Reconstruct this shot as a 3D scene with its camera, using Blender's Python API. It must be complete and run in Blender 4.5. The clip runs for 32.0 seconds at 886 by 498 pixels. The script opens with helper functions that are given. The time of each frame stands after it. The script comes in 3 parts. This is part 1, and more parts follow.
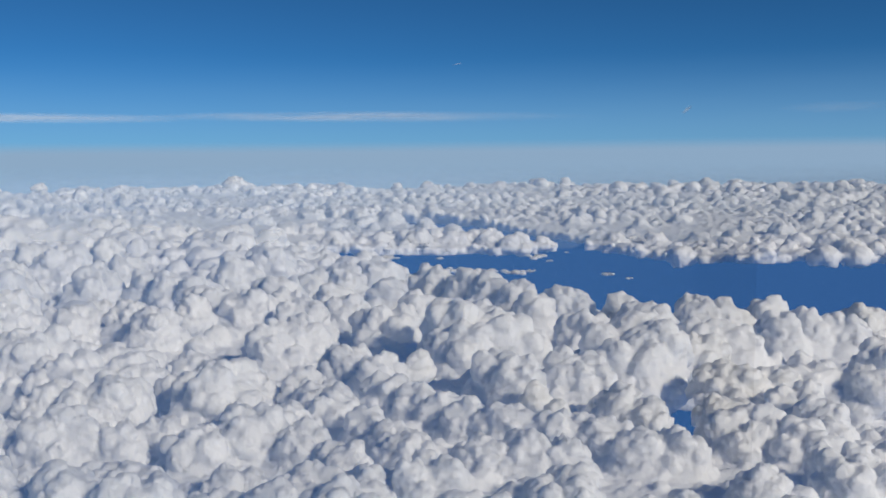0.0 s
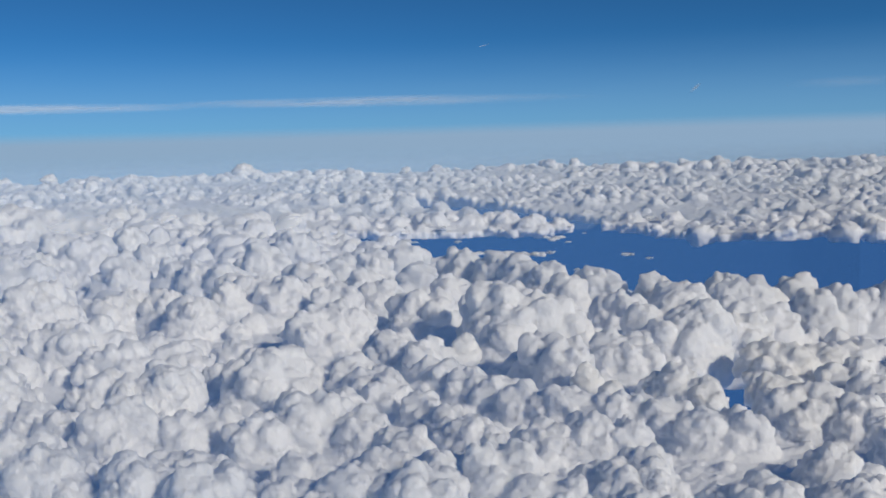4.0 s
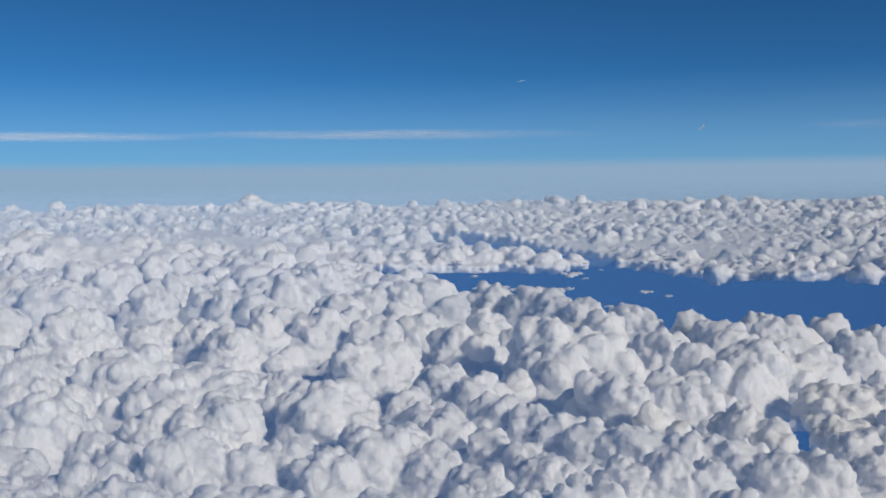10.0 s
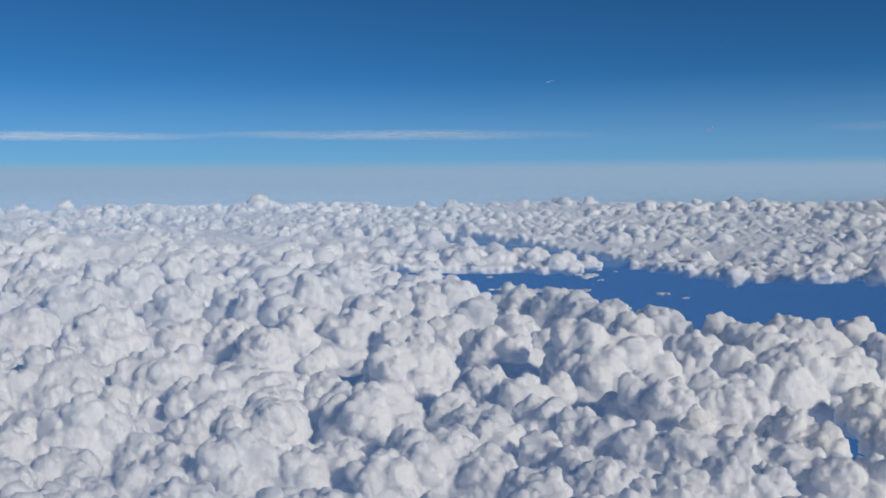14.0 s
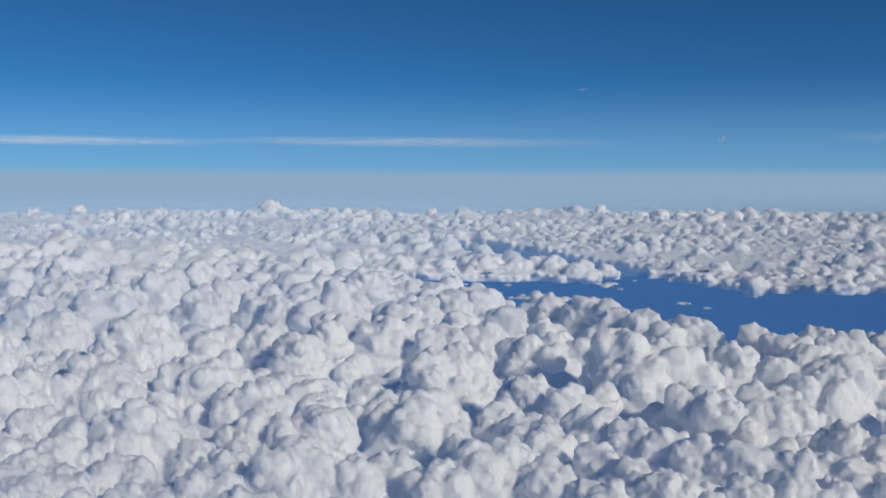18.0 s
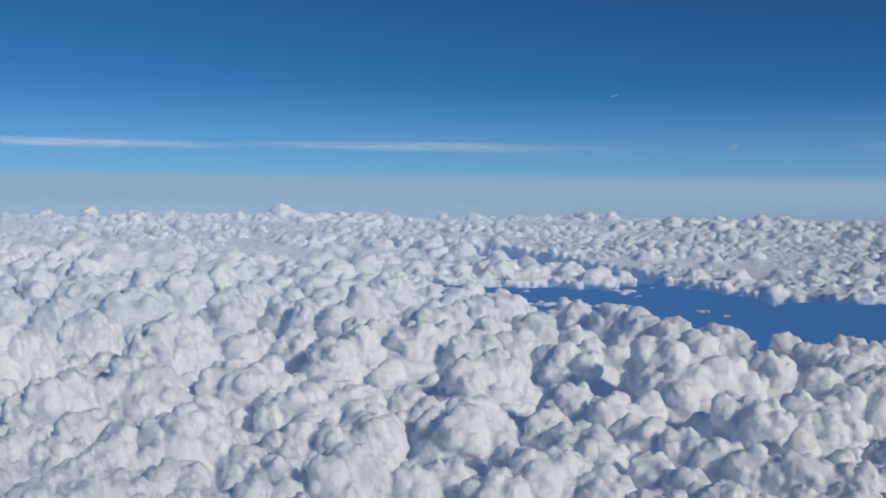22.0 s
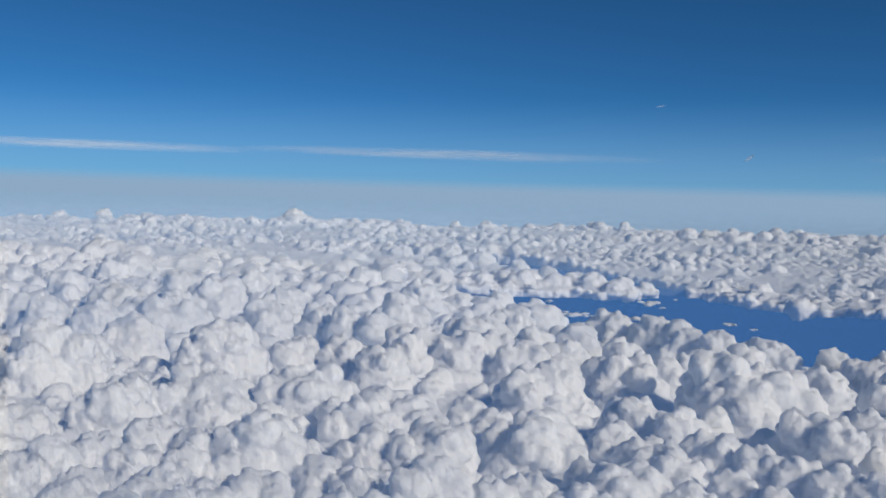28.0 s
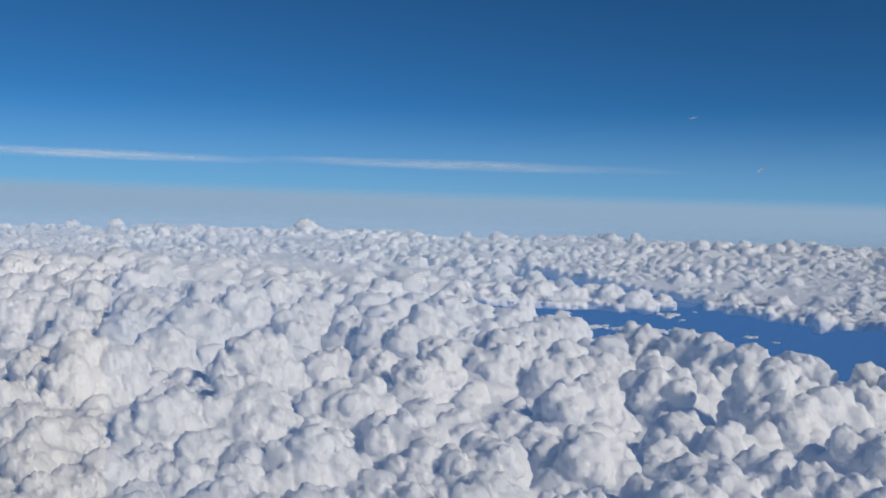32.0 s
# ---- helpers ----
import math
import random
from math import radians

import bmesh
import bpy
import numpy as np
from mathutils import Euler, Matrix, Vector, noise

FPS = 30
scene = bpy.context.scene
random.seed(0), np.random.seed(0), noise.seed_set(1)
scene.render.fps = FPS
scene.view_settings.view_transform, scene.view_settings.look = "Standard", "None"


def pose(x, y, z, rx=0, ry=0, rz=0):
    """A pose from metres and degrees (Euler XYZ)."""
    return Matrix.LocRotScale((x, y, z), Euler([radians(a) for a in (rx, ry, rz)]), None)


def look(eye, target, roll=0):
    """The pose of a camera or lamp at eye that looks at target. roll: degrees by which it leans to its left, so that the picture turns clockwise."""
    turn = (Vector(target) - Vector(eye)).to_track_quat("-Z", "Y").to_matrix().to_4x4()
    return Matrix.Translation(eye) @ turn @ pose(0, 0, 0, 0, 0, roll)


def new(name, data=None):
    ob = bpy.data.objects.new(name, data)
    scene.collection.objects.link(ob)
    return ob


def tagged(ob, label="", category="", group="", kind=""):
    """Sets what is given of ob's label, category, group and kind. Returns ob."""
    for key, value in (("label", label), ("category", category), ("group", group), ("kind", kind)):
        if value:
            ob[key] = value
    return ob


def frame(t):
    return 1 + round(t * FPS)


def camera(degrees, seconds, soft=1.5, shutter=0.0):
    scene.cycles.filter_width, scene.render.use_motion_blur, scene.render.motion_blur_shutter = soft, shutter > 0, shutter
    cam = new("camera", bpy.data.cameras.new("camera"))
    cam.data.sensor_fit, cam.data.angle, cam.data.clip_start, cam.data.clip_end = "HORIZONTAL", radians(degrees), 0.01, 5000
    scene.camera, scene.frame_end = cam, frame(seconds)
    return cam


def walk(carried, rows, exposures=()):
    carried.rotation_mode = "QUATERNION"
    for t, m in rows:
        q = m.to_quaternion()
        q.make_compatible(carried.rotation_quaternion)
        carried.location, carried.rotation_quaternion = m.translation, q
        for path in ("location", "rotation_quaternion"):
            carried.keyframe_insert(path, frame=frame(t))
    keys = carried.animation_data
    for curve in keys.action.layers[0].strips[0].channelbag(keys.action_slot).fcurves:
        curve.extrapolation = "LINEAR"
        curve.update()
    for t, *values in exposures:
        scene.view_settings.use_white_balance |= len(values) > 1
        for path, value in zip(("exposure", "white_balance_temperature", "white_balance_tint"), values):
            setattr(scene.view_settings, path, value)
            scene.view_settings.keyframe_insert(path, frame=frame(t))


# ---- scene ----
# ---- the camera and its walk ----
cam = camera(52.2, 32.0, soft=1.75)
PATH = [
    (0.0, pose(68.80, 0, 94.0, 84.246, 0.498, 8.459)),
    (0.5, pose(66.65, 0, 94.0, 84.065, 0.519, 8.499)),
    (1.0, pose(64.50, 0, 94.0, 83.852, 0.590, 8.555)),
    (1.5, pose(62.35, 0, 94.0, 83.629, 0.729, 8.606)),
    (2.0, pose(60.20, 0, 94.0, 83.432, 0.940, 8.634)),
    (2.5, pose(58.05, 0, 94.0, 83.280, 1.183, 8.652)),
    (3.0, pose(55.90, 0, 94.0, 83.185, 1.405, 8.675)),
    (3.5, pose(53.75, 0, 94.0, 83.154, 1.586, 8.708)),
    (5.5, pose(45.15, 0, 94.0, 83.874, 1.580, 8.863)),
    (6.0, pose(43.00, 0, 94.0, 84.231, 1.454, 8.873)),
    (6.5, pose(40.85, 0, 94.0, 84.619, 1.339, 8.900)),
    (7.0, pose(38.70, 0, 94.0, 84.978, 1.230, 8.934)),
    (7.5, pose(36.55, 0, 94.0, 85.229, 1.127, 8.960)),
    (8.0, pose(34.40, 0, 94.0, 85.368, 1.002, 8.980)),
    (8.5, pose(32.25, 0, 94.0, 85.424, 0.877, 8.980)),
    (9.0, pose(30.10, 0, 94.0, 85.426, 0.763, 8.948)),
    (9.5, pose(27.95, 0, 94.0, 85.405, 0.680, 8.902)),
    (10.0, pose(25.80, 0, 94.0, 85.371, 0.607, 8.875)),
    (10.5, pose(23.65, 0, 94.0, 85.327, 0.560, 8.874)),
    (11.0, pose(21.50, 0, 94.0, 85.282, 0.528, 8.887)),
    (11.5, pose(19.35, 0, 94.0, 85.259, 0.505, 8.911)),
    (12.0, pose(17.20, 0, 94.0, 85.268, 0.489, 8.944)),
    (12.5, pose(15.05, 0, 94.0, 85.297, 0.456, 8.982)),
    (13.0, pose(12.90, 0, 94.0, 85.340, 0.439, 9.030)),
    (13.5, pose(10.75, 0, 94.0, 85.382, 0.404, 9.086)),
    (14.0, pose(8.60, 0, 94.0, 85.423, 0.375, 9.150)),
    (14.5, pose(6.45, 0, 94.0, 85.453, 0.327, 9.222)),
    (16.5, pose(-2.15, 0, 94.0, 85.669, 0.099, 9.487)),
    (17.0, pose(-4.30, 0, 94.0, 85.732, 0.003, 9.564)),
    (17.5, pose(-6.45, 0, 94.0, 85.807, -0.063, 9.622)),
    (18.0, pose(-8.60, 0, 94.0, 85.880, -0.122, 9.663)),
    (18.5, pose(-10.75, 0, 94.0, 85.949, -0.203, 9.708)),
    (19.0, pose(-12.90, 0, 94.0, 86.002, -0.295, 9.770)),
    (19.5, pose(-15.05, 0, 94.0, 86.054, -0.370, 9.838)),
    (20.0, pose(-17.20, 0, 94.0, 86.091, -0.404, 9.906)),
    (20.5, pose(-19.35, 0, 94.0, 86.116, -0.449, 9.964)),
    (21.0, pose(-21.50, 0, 94.0, 86.136, -0.508, 10.026)),
    (21.5, pose(-23.65, 0, 94.0, 86.165, -0.573, 10.076)),
    (22.0, pose(-25.80, 0, 94.0, 86.194, -0.624, 10.120)),
    (22.5, pose(-27.95, 0, 94.0, 86.219, -0.681, 10.158)),
    (23.0, pose(-30.10, 0, 94.0, 86.237, -0.750, 10.204)),
    (23.5, pose(-32.25, 0, 94.0, 86.251, -0.848, 10.249)),
    (24.0, pose(-34.40, 0, 94.0, 86.258, -0.964, 10.291)),
    (24.5, pose(-36.55, 0, 94.0, 86.271, -1.065, 10.327)),
    (25.0, pose(-38.70, 0, 94.0, 86.292, -1.133, 10.364)),
    (25.5, pose(-40.85, 0, 94.0, 86.327, -1.179, 10.403)),
    (27.5, pose(-49.45, 0, 94.0, 86.581, -1.479, 10.575)),
    (28.0, pose(-51.60, 0, 94.0, 86.666, -1.539, 10.622)),
    (28.5, pose(-53.75, 0, 94.0, 86.750, -1.581, 10.668)),
    (29.0, pose(-55.90, 0, 94.0, 86.832, -1.628, 10.718)),
    (29.5, pose(-58.05, 0, 94.0, 86.922, -1.652, 10.768)),
    (30.0, pose(-60.20, 0, 94.0, 87.008, -1.689, 10.819)),
    (30.5, pose(-62.35, 0, 94.0, 87.105, -1.706, 10.876)),
    (31.0, pose(-64.50, 0, 94.0, 87.190, -1.716, 10.945)),
    (31.5, pose(-66.65, 0, 94.0, 87.266, -1.718, 11.018)),
    (32.0, pose(-68.80, 0, 94.0, 87.327, -1.725, 11.085)),
]
walk(cam, PATH)

# ---- world, sun and exposure ----
SUN_DIR = Vector((0.69, -0.47, 0.49)).normalized()      # towards the sun
world = bpy.data.worlds.new("sky")
scene.world = world
world.use_nodes = True
wn = world.node_tree
wn.nodes.clear()
w_out = wn.nodes.new("ShaderNodeOutputWorld")
w_bg = wn.nodes.new("ShaderNodeBackground")
w_sky = wn.nodes.new("ShaderNodeTexSky")
w_sky.sky_type = "NISHITA"
w_sky.sun_disc = False
w_sky.sun_elevation = math.asin(SUN_DIR.z)
w_sky.sun_rotation = math.atan2(SUN_DIR.x, SUN_DIR.y)
w_sky.altitude = 7000
w_sky.air_density, w_sky.dust_density, w_sky.ozone_density = 1.0, 0.05, 3.0
w_bg.inputs["Strength"].default_value = 0.058
w_tint = wn.nodes.new("ShaderNodeMix")
w_tint.data_type, w_tint.blend_type = "RGBA", "MULTIPLY"
w_tint.inputs["Factor"].default_value = 1.0
w_tint.inputs["B"].default_value = (0.31, 0.86, 1.13, 1)   # clear, dry air high up
wn.links.new(w_sky.outputs[0], w_tint.inputs["A"])
wn.links.new(w_tint.outputs["Result"], w_bg.inputs["Color"])
wn.links.new(w_bg.outputs[0], w_out.inputs["Surface"])

sun = new("sun", bpy.data.lights.new("sun", "SUN"))
sun.data.energy, sun.data.angle, sun.data.color = 2.98, radians(4.0), (1.0, 0.915, 0.765)
sun.matrix_world = look(SUN_DIR * 400, (0, 0, 0))
scene.view_settings.exposure = 0.0

# ---- materials ----


def material(name):
    m = bpy.data.materials.new(name)
    m.use_nodes = True
    n = m.node_tree
    n.nodes.clear()
    return m, n, n.nodes.new("ShaderNodeOutputMaterial")


def noise_node(n, scale, detail, rough=0.55, stretch=None):
    geo = n.nodes.new("ShaderNodeNewGeometry")
    tex = n.nodes.new("ShaderNodeTexNoise")
    tex.inputs["Scale"].default_value, tex.inputs["Detail"].default_value = scale, detail
    tex.inputs["Roughness"].default_value = rough
    if stretch:
        mp = n.nodes.new("ShaderNodeMapping")
        mp.inputs["Scale"].default_value = stretch
        n.links.new(geo.outputs["Position"], mp.inputs["Vector"])
        n.links.new(mp.outputs[0], tex.inputs["Vector"])
    else:
        n.links.new(geo.outputs["Position"], tex.inputs["Vector"])
    return tex


def ramp_node(n, source, stops):
    r = n.nodes.new("ShaderNodeValToRGB")
    while len(r.color_ramp.elements) < len(stops):
        r.color_ramp.elements.new(0.5)
    for e, (p, c) in zip(r.color_ramp.elements, stops):
        e.position, e.color = p, (*c, 1)
    n.links.new(source, r.inputs["Fac"])
    return r


def cloud_material(name, grain, relief, through_light, depth, tone=(0.97, 0.97, 0.97)):
    """Dense water cloud: bright, quite matt, a little light comes through."""
    m, n, out = material(name)
    big, warp = noise_node(n, grain * 0.2, 3), noise_node(n, grain * 0.8, 2)
    col = ramp_node(n, big.outputs["Fac"], [(0.3, tuple(0.96 * c for c in tone)), (0.7, tone)])
    geo = n.nodes.new("ShaderNodeNewGeometry")
    bend = n.nodes.new("ShaderNodeVectorMath")
    bend.operation = "MULTIPLY_ADD"
    bend.inputs[1].default_value = (1 / grain,) * 3
    n.links.new(warp.outputs["Color"], bend.inputs[0])
    n.links.new(geo.outputs["Position"], bend.inputs[2])
    knob = n.nodes.new("ShaderNodeTexVoronoi")
    knob.feature = "SMOOTH_F1"
    knob.inputs["Scale"].default_value, knob.inputs["Smoothness"].default_value = grain, 0.25
    knob.inputs["Detail"].default_value, knob.inputs["Roughness"].default_value = 1.0, 0.5
    n.links.new(bend.outputs[0], knob.inputs["Vector"])
    bump = n.nodes.new("ShaderNodeBump")
    bump.invert = True
    bump.inputs["Strength"].default_value, bump.inputs["Distance"].default_value = 0.6, relief
    n.links.new(knob.outputs["Distance"], bump.inputs["Height"])
    dif, tra, mix = (n.nodes.new(k) for k in ("ShaderNodeBsdfPrincipled", "ShaderNodeBsdfTranslucent", "ShaderNodeMixShader"))
    mix.inputs["Fac"].default_value = through_light
    dif.inputs["Roughness"].default_value, dif.inputs["Specular IOR Level"].default_value = 1.0, 0.0
    dif.inputs["Subsurface Weight"].default_value, dif.inputs["Subsurface Scale"].default_value = 1.0, depth
    dif.inputs["Subsurface Radius"].default_value = (1.0, 1.0, 1.0)
    for b in (dif, tra):
        n.links.new(bump.outputs[0], b.inputs["Normal"])
    n.links.new(col.outputs["Color"], dif.inputs["Base Color"])
    tra.inputs["Color"].default_value = (0.95, 0.97, 1.0, 1)
    n.links.new(dif.outputs[0], mix.inputs[1])
    n.links.new(tra.outputs[0], mix.inputs[2])
    n.links.new(mix.outputs[0], out.inputs["Surface"])
    return m


CLOUD = cloud_material("cloud_white", 0.50, 0.4, 0.28, 3.2)
CLOUD_FAR = cloud_material("cloud_white_far", 0.12, 2.0, 0.24, 7.0)

SEA, n, out = material("blue_sea")
p = n.nodes.new("ShaderNodeBsdfPrincipled")
t1 = noise_node(n, 0.006, 5, 0.6, (0.35, 1.6, 1))
c1 = ramp_node(n, t1.outputs["Fac"], [(0.35, (0.020, 0.055, 0.12)), (0.6, (0.024, 0.062, 0.13)), (0.85, (0.05, 0.075, 0.12))])
n.links.new(c1.outputs["Color"], p.inputs["Base Color"])
p.inputs["Roughness"].default_value = 0.8
n.links.new(p.outputs[0], out.inputs["Surface"])

# ---- the lie of the land: curved sea and curved cloud deck ----
EARTH = 119100.0                                        # radius to the scale of the place
LEVELS = [
    (-80, 290, 1), (-209, 338, 7), (-63, 355, -2), (-98, 386, -3), (-20, 396, 2), (-229, 402, 13), (-109, 420, 2), (4, 430, 5),
    (90, 465, -4), (-286, 482, 11), (-241, 520, 0), (55, 566, -7), (-169, 574, 9), (62, 622, -2), (0, 720, 2), (180, 838, -32),
    (330, 620, -30), (200, 600, -16), (180, 400, -10), (-410, 868, 16), (-400, 600, 6), (-480, 1950, 0), (-40, 1480, -30), (190, 1480, -34),
    (394, 1410, -24), (-300, 2820, 8), (100, 2500, 0), (600, 2200, -10), (0, 4400, 46), (1100, 4300, 46), (-1900, 4000, 44), (-900, 2000, 6),
    (300, 3400, 24),
]


def deck(x, y):
    """Height of the cloud tops over the plan; accepts arrays."""
    x, y = np.asarray(x, float), np.asarray(y, float)
    d = np.maximum(np.hypot(x, y), 60)
    w = z = 0
    for a, b, c in LEVELS:
        k = 1 / (0.15 + ((x - a) ** 2 + (y - b) ** 2) / (0.12 * d) ** 2) ** 1.6
        w, z = w + k, z + k * c
    return z / w - (x * x + y * y) / (2 * EARTH)


def inside(x, y, poly):
    """Whether points lie in a polygon of the plan."""
    hit = np.zeros(np.shape(x), bool)
    for (x0, y0), (x1, y1) in zip(poly, poly[1:] + poly[:1]):
        with np.errstate(divide="ignore", invalid="ignore"):
            hit ^= ((y0 > y) != (y1 > y)) & (x < (x1 - x0) * (y - y0) / (y1 - y0) + x0)
    return hit


GAP = [(-370, 1210), (-200, 1030), (-60, 890), (10, 760), (50, 690), (110, 730), (180, 865), (235, 800), (300, 720), (420, 660), (800, 700), (900, 1450),
       (500, 1320), (400, 1350), (330, 1320), (215, 1370), (190, 1450), (110, 1610), (40, 1600), (-20, 1490), (-120, 1480), (-290, 1360)]
HOLES = [[(92, 338), (122, 335), (146, 400), (160, 470), (125, 480), (100, 410)], [(195, 290), (275, 290), (300, 425), (208, 425)],
         [(-570, 2120), (-480, 2080), (-430, 2200), (-540, 2300)], [(-360, 1860), (-210, 1800), (-80, 1720), (70, 1600), (80, 1740), (-60, 1880), (-200, 2020), (-340, 2080)]]


def open_sky(x, y, wobble=1.0):
    """True where the deck is torn open."""
    wob = wobble * 18 * np.sin(x * 0.05 + 1.3) * np.cos(y * 0.031) + wobble * 12 * np.sin(x * 0.11 - y * 0.07)
    res = inside(x + wob, y + wob, GAP)
    for h in HOLES:
        res |= inside(x, y, h)
    return res


def sheet(name, xs, ys, zfun, mat, cut=None):
    gx, gy = np.meshgrid(xs, ys)
    z = zfun(gx, gy)
    co = np.stack([gx, gy, z], -1).reshape(-1, 3)
    idx = np.arange(gx.size).reshape(gx.shape)
    f = np.stack([idx[:-1, :-1], idx[:-1, 1:], idx[1:, 1:], idx[1:, :-1]], -1).reshape(-1, 4)
    if cut is not None:
        c = cut(gx, gy).reshape(-1)
        f = f[~c[f].any(1)]
    me = bpy.data.meshes.new(name)
    me.from_pydata(co.tolist(), [], f.tolist())
    me.polygons.foreach_set("use_smooth", [True] * len(f))
    me.materials.append(mat)
    return new(name, me)


far_x = np.concatenate([-np.geomspace(4900, 100, 40), np.linspace(-80, 80, 9), np.geomspace(100, 4900, 40)])
far_y = np.concatenate([-np.geomspace(4900, 100, 30), np.linspace(-80, 80, 5), np.geomspace(100, 4900, 70)])
sea = sheet("ground", far_x, far_y, lambda x, y: -150 - (x * x + y * y) / (2 * EARTH), SEA)
tagged(sea, "deep blue hazy sea far below the cloud deck", "sea", kind="structure")

# ---- cloud shapes ----


def directions(n, rng):
    v = rng.normal(size=(n, 3))
    return v / np.linalg.norm(v, axis=1)[:, None]


def bulge(v, r, c, rad):
    """Pushes the radial surface r over directions v out to the spheres (c, rad)."""
    b = v @ c.T
    disc = b * b - ((c * c).sum(1) - rad * rad)
    t = np.where((disc > 0) & (b > 0), b + np.sqrt(np.maximum(disc, 0)), 0)
    return np.maximum(r, t.max(1))


def billow(subdiv, counts, seed):
    """A cauliflower-like head of radius about 1, spheres on spheres: its points and triangles."""
    rng = np.random.default_rng(seed)
    bm = bmesh.new()
    bmesh.ops.create_icosphere(bm, subdivisions=subdiv, radius=1)
    v = np.array([q.co[:] for q in bm.verts])
    tri = np.array([[q.index for q in f.verts] for f in bm.faces])
    bm.free()
    v /= np.linalg.norm(v, axis=1)[:, None]
    r, size = np.full(len(v), 0.72), 0.46
    for k in counts:
        d = directions(k, rng)
        near = np.argmax(d @ v.T, axis=1)
        depth = r[near] - size * rng.uniform(0.35, 0.75, k)
        r = bulge(v, r, d * depth[:, None], size * rng.uniform(0.75, 1.2, k))
        size *= 0.42
    return v * r[:, None], tri


def ball(subdiv):
    return tuple(q / (0.72 if k == 0 else 1) for k, q in enumerate(billow(subdiv, (), 1)))


CORE, LOBE, BUD = ball(4), ball(3), ball(2)
TUFTS = [billow(3, (9, 22), 60 + i) for i in range(8)]

pick = random.Random(7)
heads, lumps = [], []                                   # single heads; all lumps as (shape, centre, size, turn)


def lump(shape, x, y, z, rx, ry, rz, turn):
    lumps.append((shape, (x, y, z), (rx, ry, rz), turn))


def cumulus(x, y, z, r, flat=0.9, lobes=10):
    """One cumulus head: lobes swell out of its crown and flanks, buds out of the lobes."""
    if y < 540:                                           # heads stand out of the carpet
        big = min(1.0, max(0.0, r / y - 0.03) / 0.015)
        r, z = (1.14 + 0.10 * big) * r, z + (0.04 + 0.14 * big) * r
    if y > 2000:
        flat, r, z = 0.55, 0.8 * r, z - (0.42 if y > 3000 else 0.18) * r
    mine = [(x, y, z, r)]
    heads.append(mine)
    turn = pick.uniform(0, 6.28)
    lump(CORE, x, y, z, r * pick.uniform(0.78, 0.9), r * pick.uniform(0.78, 0.9), 0.84 * r * flat, turn)
    ring = [(x + 1.3 * r * math.cos(k), y + 1.3 * r * math.sin(k)) for k in range(7)]
    if y < 760 and not any(inside(*np.array(ring).T, h).any() for h in HOLES[:2]):
        lump(LOBE, x, y, z - 0.65 * r, 1.4 * r, 1.4 * r, 0.95 * r, turn)
    if y > 1350:
        lump(LOBE, x, y, z - 0.3 * r, 1.5 * r, 1.5 * r, 0.5 * r, turn)
    for i in range(lobes):
        up = 0.95 - 1.35 * (i + 0.5) / lobes + pick.uniform(-0.12, 0.12)
        a, e = turn + i * 2.4 + pick.uniform(-0.4, 0.4), math.asin(max(-0.5, min(0.98, up)))
        s = r * pick.uniform(0.30, 0.60)
        q = r * pick.uniform(0.92, 1.08) - 0.75 * s
        d = Vector((math.cos(a) * math.cos(e), math.sin(a) * math.cos(e), flat * math.sin(e)))
        c = Vector((x, y, z)) + q * d
        mine.append((*c, s))
        lump(LOBE, *c, s, s, s * pick.uniform(0.85, 1.05), 0)
        if y > 1350:
            continue
        for _ in range(10):
            v = Vector((pick.gauss(0, 1), pick.gauss(0, 1), pick.gauss(0.2, 1))).normalized() + 0.7 * d
            k = s * pick.uniform(0.22, 0.46)
            b = c + v.normalized() * (s - 0.35 * k)
            lump(BUD, *b, k, k, k, 0)


def soft(p, size, seed):
    """Smooth noise from -1 to 1."""
    q = (p / size).astype(np.float32)
    f = np.floor(q)
    t, f = q - f, f.astype(np.int32)
    t = t * t * (3 - 2 * t)
    table = np.random.default_rng(seed).random(32 ** 3, np.float32)
    out = 0
    for i in (0, 1):
        for j in (0, 1):
            for k in (0, 1):
                w = np.abs(1 - i - t[:, 0]) * np.abs(1 - j - t[:, 1]) * np.abs(1 - k - t[:, 2])
                out = out + w * table[((f[:, 0] + i & 31) << 10) + ((f[:, 1] + j & 31) << 5) + (f[:, 2] + k & 31)]
    return 2 * out - 1


def field(y0, y1, step, least, most, flat, lift, seed):
    """Tufts of very unlike sizes all over the deck; spacing grows with the distance, sizes are shares of it."""
    rng = np.random.default_rng(seed)
    rows, y = [], y0
    while y < y1:
        s = y * step
        for x in np.arange(-85 - 0.78 * y, 85 + 0.35 * y, s):
            size = least * (most / least) ** (rng.random() ** 2.2)
            rows.append((x + rng.uniform(-0.7, 0.7) * s, y + rng.uniform(-0.7, 0.7) * s, y * size, flat * rng.uniform(0.8, 1.25), rng.uniform(-0.5, 0.3)))
        y += s
    a = np.array(rows)
    a = a[~open_sky(a[:, 0], a[:, 1])]
    bunch = soft(np.stack([a[:, 0] / a[:, 1], np.log(a[:, 1]), 0 * a[:, 0]], -1), 0.07 if y0 > 900 else 0.12, 40 + seed)
    a[:, 2] *= 1 + (0.35 if y0 > 900 else 0.25) * bunch      # they crowd in some places, and lie flat in others
    z = floor_level(a[:, 0], a[:, 1]) + (lift + a[:, 4] + (0.5 if y0 > 900 else 0.3) * bunch) * a[:, 2]
    for (x, y, r, f, _), zz in zip(a, z):
        lump(TUFTS[rng.integers(len(TUFTS))] if y < 2000 else BUD, x, y, zz, r, r, r * f, rng.uniform(0, 6.28))


